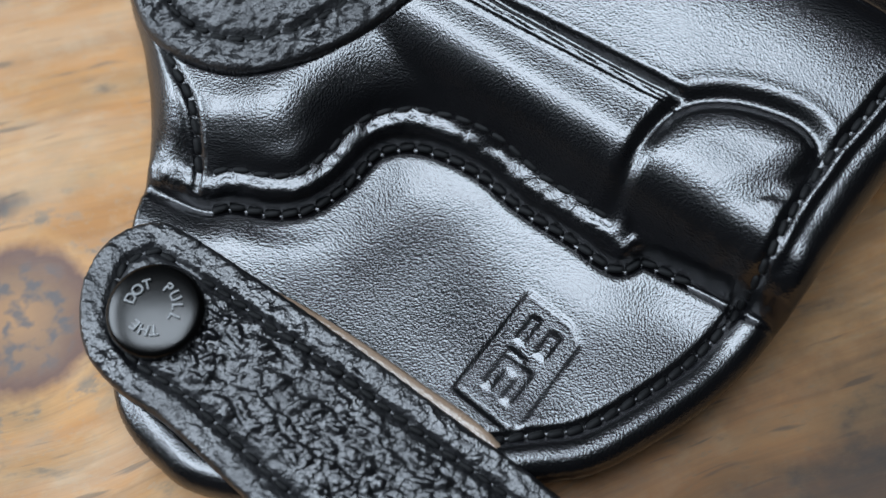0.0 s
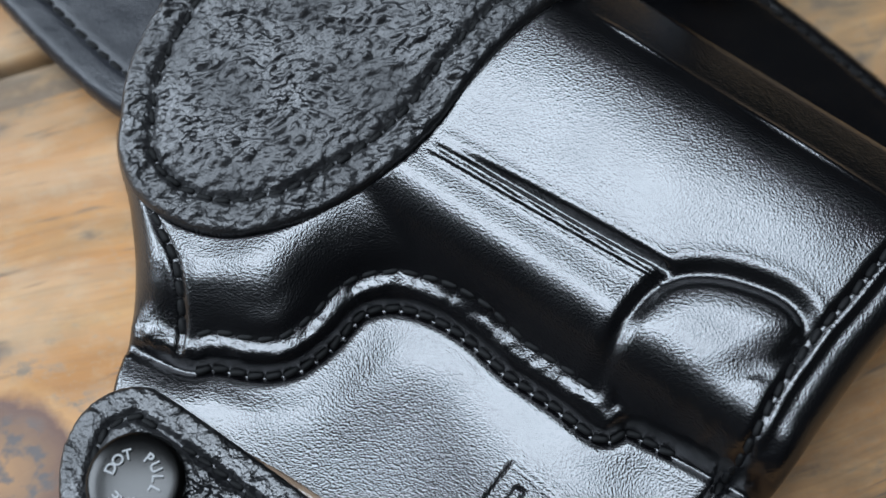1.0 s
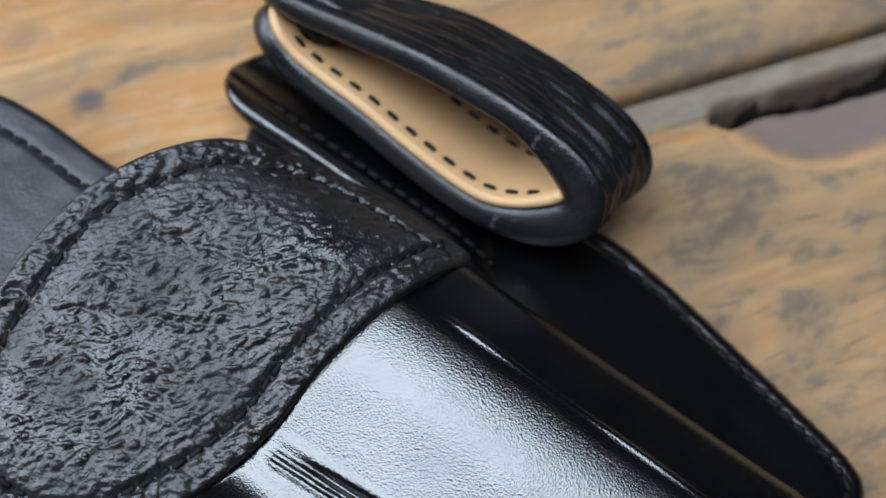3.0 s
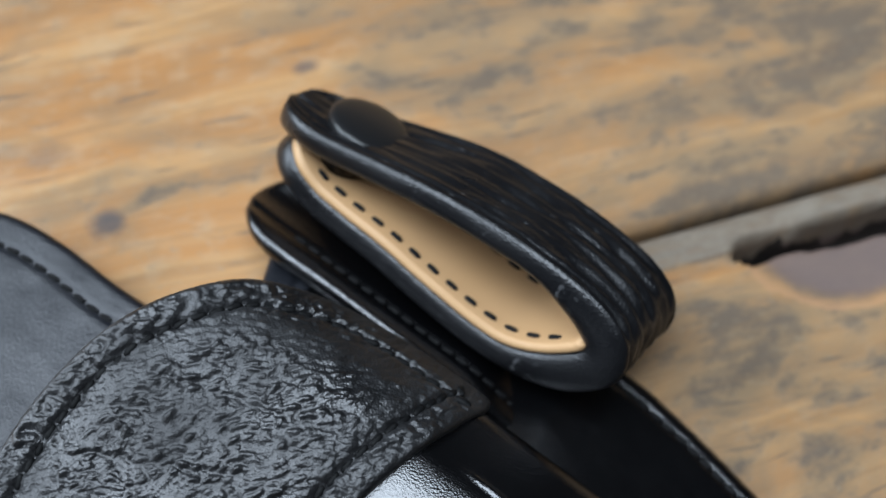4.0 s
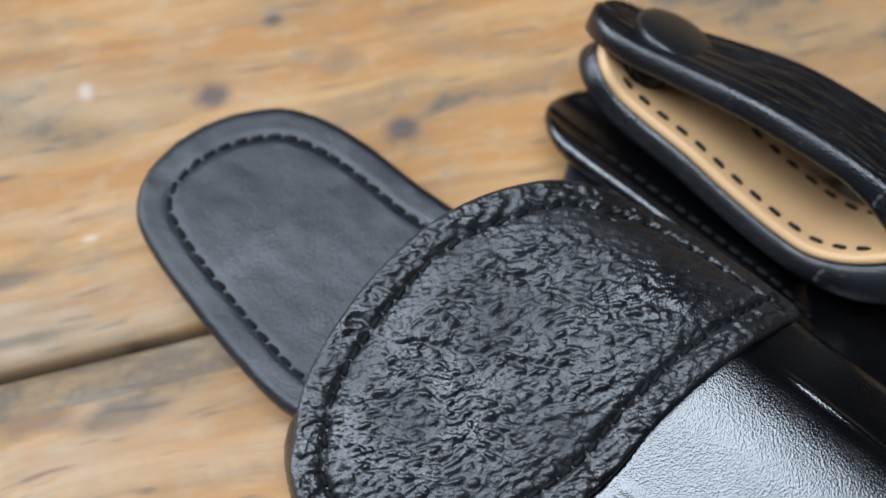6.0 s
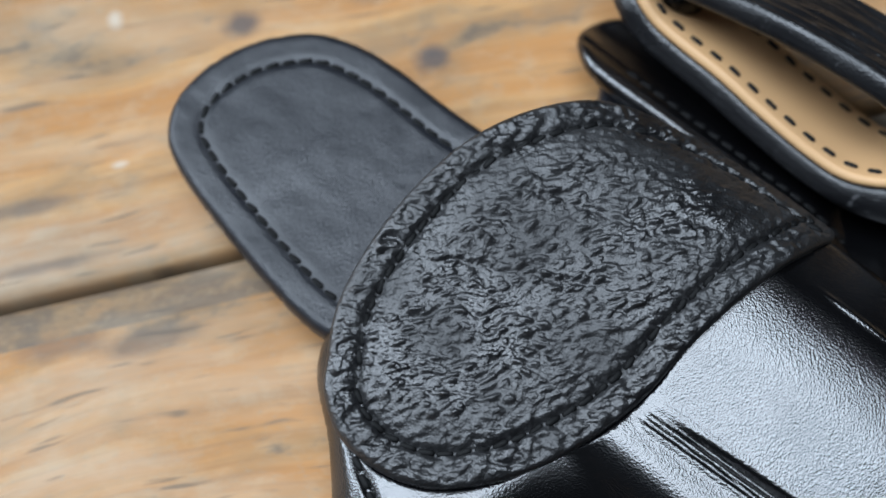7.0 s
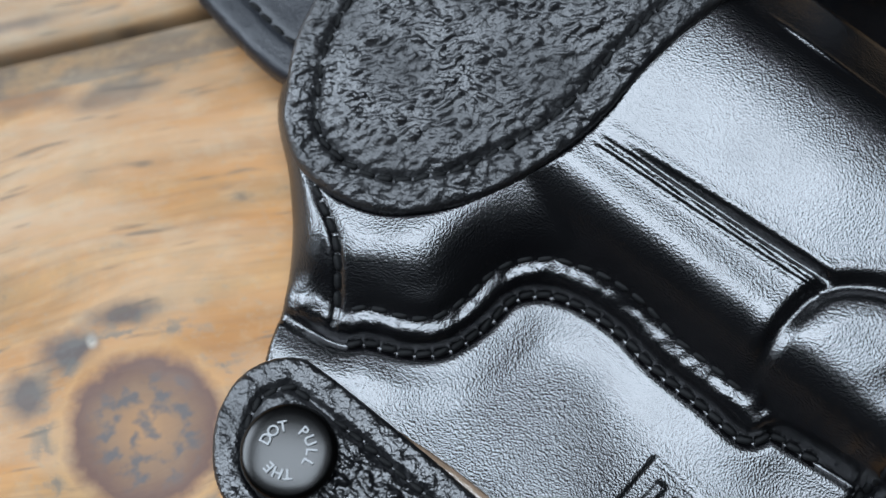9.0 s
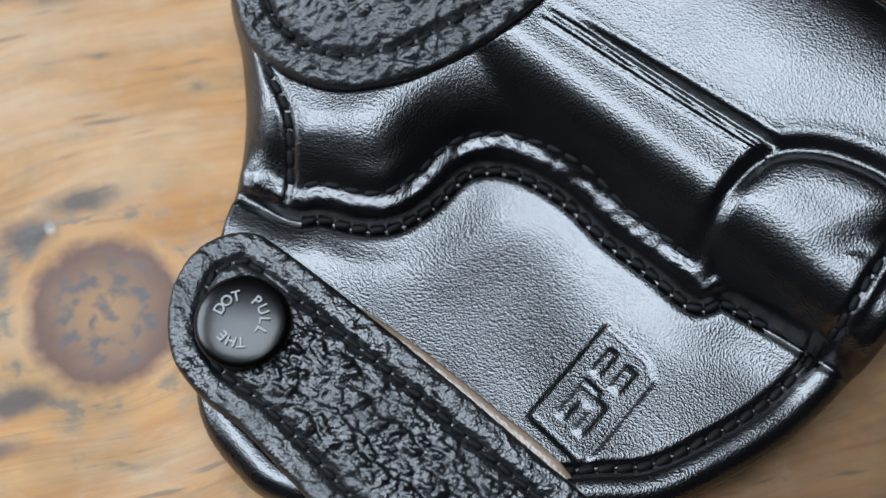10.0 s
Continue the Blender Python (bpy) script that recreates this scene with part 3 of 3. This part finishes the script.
def flap_top(u, v):
    d, _ = nearest(u, v, FLAP, True)
    puff = ease((d - 5.2) / 7)
    # pebbles drawn out slantwise over the flap, the rim is crumpled by the thread
    p, q = 0.60 * u + 0.80 * v, -0.80 * u + 0.60 * v
    q = q + 1.5 * bumps(p, q, 0.11, 17.0, 2)
    p = p + 1.2 * bumps(p, q, 0.16, 19.0, 2)
    pebble = scales(p * 0.46, q * 0.92, 3.0)
    wave = bumps(p * 0.55, q, 0.55, 3.0)
    fine = bumps(p * 0.5, q, 1.15, 23.0, 2)
    grain = 1.0 * pebble + 0.46 * wave + 0.26 * fine
    # two long creases where the flap bends over the slide
    grain = grain - 0.5 * np.exp(-((v - 27 - 0.35 * (u + 25) + 1.5 * wave) / 0.7) ** 2) * ease((u + 48) / 8) - 0.4 * np.exp(-((v - 14 - 0.55 * (u + 25) + 1.5 * wave) / 0.6) ** 2) * ease((-8 - u) / 8)
    folds = bumps(0.5 * p, q, 0.5, 47.0, 2)
    rim = (0.6 * bumps(u, v, 0.48, 41.0) - 0.35 * np.exp(-(folds / 0.11) ** 2) + 0.5 * np.abs(folds)) * ease((d - 0.3) / 1.2)
    return flap_level(u, v) + 0.9 * puff - 1.2 * np.exp(-((d - 5.4) / 0.8) ** 2) + grain * puff * (1 - 0.45 * ease((v - 30) / 14)) + rim * (1 - puff) * (d < 8)


flap = sheet("flap", FLAP, flap_top, PEBBLED, holster, thick=3.2, radius=1.3, cell=0.3, label="pebbled black leather flap")

STRAP = loop_points([(-10, -48.8), (-16.5, -50.2), (-20.3, -55.3), (-20.7, -61), (-18, -67.5), (-12, -73.2), (-4, -75.1), (5, -74.9), (20, -76.7), (50, -80), (75, -82), (75, -52), (58, -49.2), (40, -48.8), (15, -48.4)], 6)


def strap_top(u, v):
    d, _ = nearest(u, v, STRAP, True)
    puff = ease((d - 5) / 4)
    a, b = u + 1.3 * bumps(u, v, 0.2, 61.0, 2), v + 1.3 * bumps(u, v, 0.2, 63.0, 2)
    wrinkle = 0.6 * bumps(u, v, 0.34, 9.0) + 1.5 * scales(0.42 * a, 0.42 * b, 8.0, 1.1) + 0.8 * scales(0.95 * a, 0.95 * b, 12.0, 1.1) - 0.7
    return 17.4 - 0.0006 * (u + 6) ** 2 * (u > -6) + 0.7 * puff - 1.1 * np.exp(-((d - 5.0) / 0.8) ** 2) + wrinkle * (0.26 + 0.5 * puff)


strap = sheet("thumb_strap", STRAP, strap_top, CRUMPLED, holster, thick=3.0, radius=1.2, cell=0.33, label="pebbled black leather strap with a snap")


# ---- turned metal ----
def turned(name, profile, m, material_, parent, label="", n=48):
    """A body of revolution from radius, height pairs in millimetres."""
    verts, faces = [], []
    for r, z in profile:
        for k in range(n):
            a = 2 * math.pi * k / n
            verts.append((r * math.cos(a) * MM, r * math.sin(a) * MM, z * MM))
    for i in range(len(profile) - 1):
        for k in range(n):
            faces.append((i * n + k, i * n + (k + 1) % n, (i + 1) * n + (k + 1) % n, (i + 1) * n + k))
    faces.append(tuple(range((len(profile) - 1) * n, len(profile) * n)))
    ob = child(name, mesh_from(name, verts, faces), material_, parent, label)
    ob.matrix_world = m
    return ob


CAP = [(7.2, -1.0), (7.7, 0.2), (7.75, 1.4), (7.45, 2.1), (6.7, 2.45), (5.5, 2.75), (4.0, 2.95), (2.0, 3.1), (0.3, 3.15)]


def frame_at(u, v, z, nu, nv, nz):
    """A pose at a place of the holster, with its own up."""
    p = Vector(to_world(np.array(u), np.array(v), np.array(z)))
    up = Vector((nu * UX - nv * UY, nu * UY + nv * UX, nz)).normalized()
    return Matrix.Translation(p) @ up.to_track_quat("Z", "Y").to_matrix().to_4x4()


turned("snap_cap", CAP, frame_at(-6.3, -62.3, 17.7, -0.05, -0.02, 1), METAL, strap, "black metal snap cap with stamped lettering")

# ---- belt loop ----
STRIPED = leather("creased_black_leather", (0.008, 0.008, 0.009), 0.34, 0.2, 1800, 0.6)
# the finish is rubbed pale along the creases
tree = STRIPED.node_tree
place_on = tree.nodes.new("ShaderNodeTexCoord").outputs["Object"]
along = tree.nodes.new("ShaderNodeCombineXYZ")
for slot, axis in enumerate((Vector((UX, UY, 0)) * 520, Vector((-UY * 0.866, UX * 0.866, -0.5)) * 1900)):
    dot = tree.nodes.new("ShaderNodeVectorMath")
    dot.operation = "DOT_PRODUCT"
    tree.links.new(place_on, dot.inputs[0])
    dot.inputs[1].default_value = axis
    tree.links.new(dot.outputs["Value"], along.inputs[slot])
rubbed = node(tree, "ShaderNodeTexNoise", Scale=1.0, Detail=4.0)
tree.links.new(along.outputs[0], rubbed.inputs["Vector"])
tree.links.new(ramp(tree, rubbed.outputs["Fac"], [(0.64, (0.005, 0.005, 0.006)), (0.76, (0.075, 0.075, 0.08))]), tree.nodes["Principled BSDF"].inputs["Base Color"])
LOOP_W = 21.6
LN = np.array([0.0, 0.50, 0.866])     # across the opening
LW = np.array([0.06, 0.866, -0.50])   # along the width of the strap
LO = np.array([0.0, 64.75, 16.0])
CENTRE = loop_points([(-56, 6.4), (-51, 3.8), (-45, 1.4), (-38, 0.6), (-29, 0.2), (-20, -0.9), (-8, -1.8), (2, -1.1), (10, 1.8), (15.3, 6.6), (17, 11.2), (15.2, 15.8), (9, 18.8), (-2, 19.8), (-12, 19.4), (-24, 18.0), (-37, 15.4), (-48, 13.2), (-59, 12.6)], 6, False)
UPPER = 72     # from here on the line runs back over the top


def sink(i, w, q0):
    """The free end is twisted: its far edge hangs lower."""
    return 5.0 * w / LOOP_W * ease((-18 - q0) / 42) if i > UPPER else 0.0


def ribbon(name, line, offset, half, w0, w1, material_, parent, label=""):
    """A band with rounded edges along a line of the loop's plane."""
    t = np.gradient(line, axis=0)
    t /= np.linalg.norm(t, axis=1)[:, None]
    nrm = np.stack([-t[:, 1], t[:, 0]], -1)
    sec = []
    r = min(half, 1.6)
    for c, sgn in ((w1 - r, 1), (w0 + r, -1)):
        for a in range(-90, 91, 18):
            ang = radians(a)
            sec.append((c + sgn * r * math.cos(ang), half * math.sin(ang) * sgn))
        if sgn > 0:
            # across the inner face to the other edge
            sec += [(w, half) for w in np.linspace(w1 - r, w0 + r, 8)[1:-1]]
    # across the outer face, with lengthwise creases
    sec += [(w, -half + 0.6 * abs(math.sin((w - w0) * 0.9)) ** 0.5 * (name == "loop_strap")) for w in np.linspace(w0 + r, w1 - r, 40)[1:-1]]
    verts, faces = [], []
    k = len(sec)
    for i, p in enumerate(line):
        far = min(1.0, (len(line) - i - 0.6) / 6.5) if name == "loop_strap" else 1.0
        near_end = min(1.0, (i + 0.6) / 9.0)
        tip = math.sqrt(1 - (1 - far) ** 2) * math.sqrt(1 - (1 - near_end) ** 2)
        mid = (w0 + w1) / 2
        for w, h in sec:
            if name == "loop_strap" and -half < h < -half * 0.6 and w0 + r < w < w1 - r:
                h = -half + (h + half) * min(1.4, max(0.0, 0.7 + 1.2 * noise.noise(Vector((i * 0.3, w * 0.5, 0.0)))))
            # the fold is thicker, with padding inside it
            pad = 1.5 * ease((p[0] + 4) / 18)
            q = p + nrm[i] * (offset + h * (1 + pad / half) + pad if name == "loop_strap" else offset + h + 2 * pad)
            wide = mid + (w - mid) * tip
            xyz = LO + np.array([1.0, 0, 0]) * q[0] + LN * (q[1] - (sink(i, wide, p[0]) if name == "loop_strap" else 0.0)) + LW * wide
            verts.append(to_world(*[np.array(c) for c in xyz]))
    for i in range(len(line) - 1):
        for j in range(k):
            faces.append((i * k + j, i * k + (j + 1) % k, (i + 1) * k + (j + 1) % k, (i + 1) * k + j))
    faces.append(tuple(range(k))[::-1])
    faces.append(tuple(range((len(line) - 1) * k, len(line) * k)))
    return child(name, mesh_from(name, verts, faces), material_, parent, label)


belt_loop = ribbon("loop_strap", CENTRE, 0.0, 2.5, 0.0, LOOP_W, STRIPED, holster, "black leather belt loop with tan lining")
ribbon("loop_lining", CENTRE[:64], 3.5, 1.1, 0.3, LOOP_W - 0.3, TAN, holster, "tan leather lining with dark stitches")
place = LO + np.array([-44.0, 0, 0]) + LN * 14.0 + LW * 11.0
PAINTED = material("black_painted_metal", (0.012, 0.012, 0.013), 0.32)[0]
turned("loop_snap_cap", [(r * 1.02, z * 0.85) for r, z in CAP], frame_at(*place, *(LN * 0.99 + LW * 0.12)), PAINTED, belt_loop, "black metal snap cap")
turned("snap_post", [(5.4, 0), (5.6, 2.5), (4.8, 4.5), (4.6, 7)], frame_at(*(LO + np.array([-46, 0, 0]) + LN * 6.3 + LW * 10.0), *LN), METAL, belt_loop, "black metal snap socket")

BASE = loop_points([(-46, 54.5), (-30, 54.8), (0, 55), (13, 56), (17, 59), (16, 68), (5, 74), (-25, 75), (-47, 74), (-53.5, 71), (-56.5, 65), (-53.5, 58.2)], 6)


def base_top(u, v):
    return 15.2 - 8.2 * ease((v - 55) / 13) - 5.5 * ease((u + 4) / 18) - 0.8 * np.exp(-((v - 60.6) / 0.7) ** 2)


loop_base = sheet("loop_base", BASE, base_top, POLISHED, holster, thick=3.0, radius=2.0, cell=0.6, label="glossy black leather tab under the belt loop")

LINER = loop_points([(-4, -50.5), (6, -48.0), (18, -47.0), (32, -46.9), (46, -47.1), (53, -51), (54, -60), (40, -66), (12, -62)], 6)
EDGE_BRIGHT = leather("burnished_tan_edge", (0.22, 0.15, 0.105), 0.26, 0.2, 1800, 0.8)
sheet("strap_lining", LINER, lambda u, v: 15.4 - 0.0006 * (u + 6) ** 2 * (u > -6), EDGE_BRIGHT, strap, thick=1.4, radius=0.7, cell=0.6, label="burnished tan edge of the strap lining")

# ---- stitches ----
def stitch_mesh(length, r):
    verts, faces, n = [], [], 8
    for x, k in ((-0.5, 0.25), (-0.42, 0.8), (-0.2, 1.0), (0.2, 1.0), (0.42, 0.8), (0.5, 0.25)):
        for j in range(n):
            a = 2 * math.pi * j / n
            verts.append((x * length * MM, k * r * 1.25 * math.cos(a) * MM, k * r * math.sin(a) * MM))
    for i in range(5):
        faces += [(i * n + j, (i + 1) * n + j, (i + 1) * n + (j + 1) % n, i * n + (j + 1) % n) for j in range(n)]
    faces += [tuple(range(n)), tuple(range(5 * n, 6 * n))[::-1]]
    me = mesh_from("stitch", verts, faces)
    me.materials.append(THREAD)
    return me


STITCH = stitch_mesh(2.7, 0.5)


def lay_stitches(points, parent, pitch=3.1, skew=8.0):
    """One stitch after the other along a line of places, in millimetres u, v, z."""
    step = np.linalg.norm(np.diff(points, axis=0), axis=1)
    run = np.concatenate([[0], np.cumsum(step)])
    for s0 in np.arange(pitch / 2, run[-1] - pitch / 2, pitch):
        a, c, b = (np.array([np.interp(s0 + h, run, points[:, k]) for k in range(3)]) for h in (-1.3, 0, 1.3))
        pa, pc, pb = (Vector(to_world(*[np.array(q) for q in w])) for w in (a, c, b))
        x = (pb - pa).normalized()
        y = Vector((0, 0, 1)).cross(x).normalized()
        z = x.cross(y)
        turn = Matrix((x, y, z)).transposed().to_4x4()
        ob = child("stitch", STITCH, None, parent)
        ob.matrix_world = Matrix.Translation(pc) @ turn @ pose(0, 0, 0, 0, random.uniform(-6, 6), skew + random.uniform(-5, 5))


def row_on(line, height, lift=0.05):
    u, v = line[:, 0], line[:, 1]
    return np.stack([u, v, height(u, v) + lift], -1)


def part_of(line, keep):
    return line[[i for i in range(len(line)) if keep(*line[i])]]


def offset_line(line, by):
    t = np.gradient(line, axis=0)
    t /= np.linalg.norm(t, axis=1)[:, None]
    return line + np.stack([-t[:, 1], t[:, 0]], -1) * by


def closed(line):
    return np.concatenate([line, line[:1]])


lay_stitches(row_on(closed(inset(FLAP, 5.4)), flap_top), flap)
lay_stitches(row_on(part_of(inset(STRAP, 5.0), lambda u, v: u < 62), strap_top), strap)
lay_stitches(row_on(offset_line(RIDGE, -1.2)[8:-8], front_height, 0.3), front, 2.9)
lay_stitches(row_on(part_of(offset_line(RIDGE, 3.6)[8:-8], lambda u, v: u < 44), front_height, -0.25), front, 3.4, 4.0)
lay_stitches(row_on(NECK[:-3], front_height, 0.2), front)
seam_v = np.linspace(-10, 53, 60)
lay_stitches(row_on(np.stack([seam_at(seam_v), seam_v], -1), front_height, 0.25), front, 3.4)
edge = inset(FRONT, 7.0)
lay_stitches(row_on(part_of(edge, lambda u, v: u > 30 and v < -10), front_height, 0.25), front)
tongue = inset(BACK, 6.2)
left_part = part_of(tongue, lambda u, v: u < -42 and v < 40)
k = int(np.argmax(np.linalg.norm(np.diff(left_part, axis=0), axis=1))) + 1
lay_stitches(row_on(np.roll(left_part, -k, 0) if k < len(left_part) - 1 and np.linalg.norm(left_part[k] - left_part[k - 1]) > 15 else left_part, back_height), back)
lay_stitches(row_on(part_of(inset(BACK, 3.6), lambda u, v: u > 18 and v > 53), back_height), back)
lay_stitches(row_on(np.stack([np.linspace(-44, 16, 40), np.full(40, 60.6)], -1), base_top), loop_base)
inner = (CENTRE + (offset_line(CENTRE, 1.0) - CENTRE) * (4.6 + 3.0 * ease((CENTRE[:, :1] + 4) / 18)))[8:60]
for across in (3.0, LOOP_W - 3.2):
    lay_stitches(np.stack([LO + np.array([1.0, 0, 0]) * q[0] + LN * q[1] + LW * across for q in inner]), belt_loop, 4.4, 0)

# ---- letters pressed into the snap: PULL THE DOT, round its face ----
def letter(ch, size):
    data = bpy.data.curves.new("lettering", "FONT")
    data.offset = 0.00003
    data.body, data.size, data.align_x, data.align_y, data.extrude = ch, size, "CENTER", "CENTER", 0.0004
    probe = bpy.data.objects.new("probe", data)
    me = bpy.data.meshes.new_from_object(probe)
    bpy.data.objects.remove(probe)
    return me


# a lighter metal than the cap's, so that the letters stand out
LETTERING = material("lighter_metal", (0.085, 0.085, 0.087), 0.3, 1.0)[0]
SNAP = frame_at(-6.3, -62.3, 17.7, -0.05, -0.02, 1)
flat_turn = SNAP.to_quaternion().to_matrix().to_4x4()
x_axis = SNAP.to_3x3() @ Vector((1, 0, 0))
base_angle = math.degrees(math.atan2(x_axis.y, x_axis.x))
for word, start, stride in (("DOT", 165, -25), ("PULL", 62, -27), ("THE", -75, -24)):
    for k, ch in enumerate(word):
        a = start + stride * k - base_angle
        ob = child("lettering", letter(ch, 0.0024), LETTERING, strap)
        ob.matrix_world = SNAP @ pose(0.0037 * math.cos(radians(a)), 0.0037 * math.sin(radians(a)), 0.00300, 0, 0, a - 90)
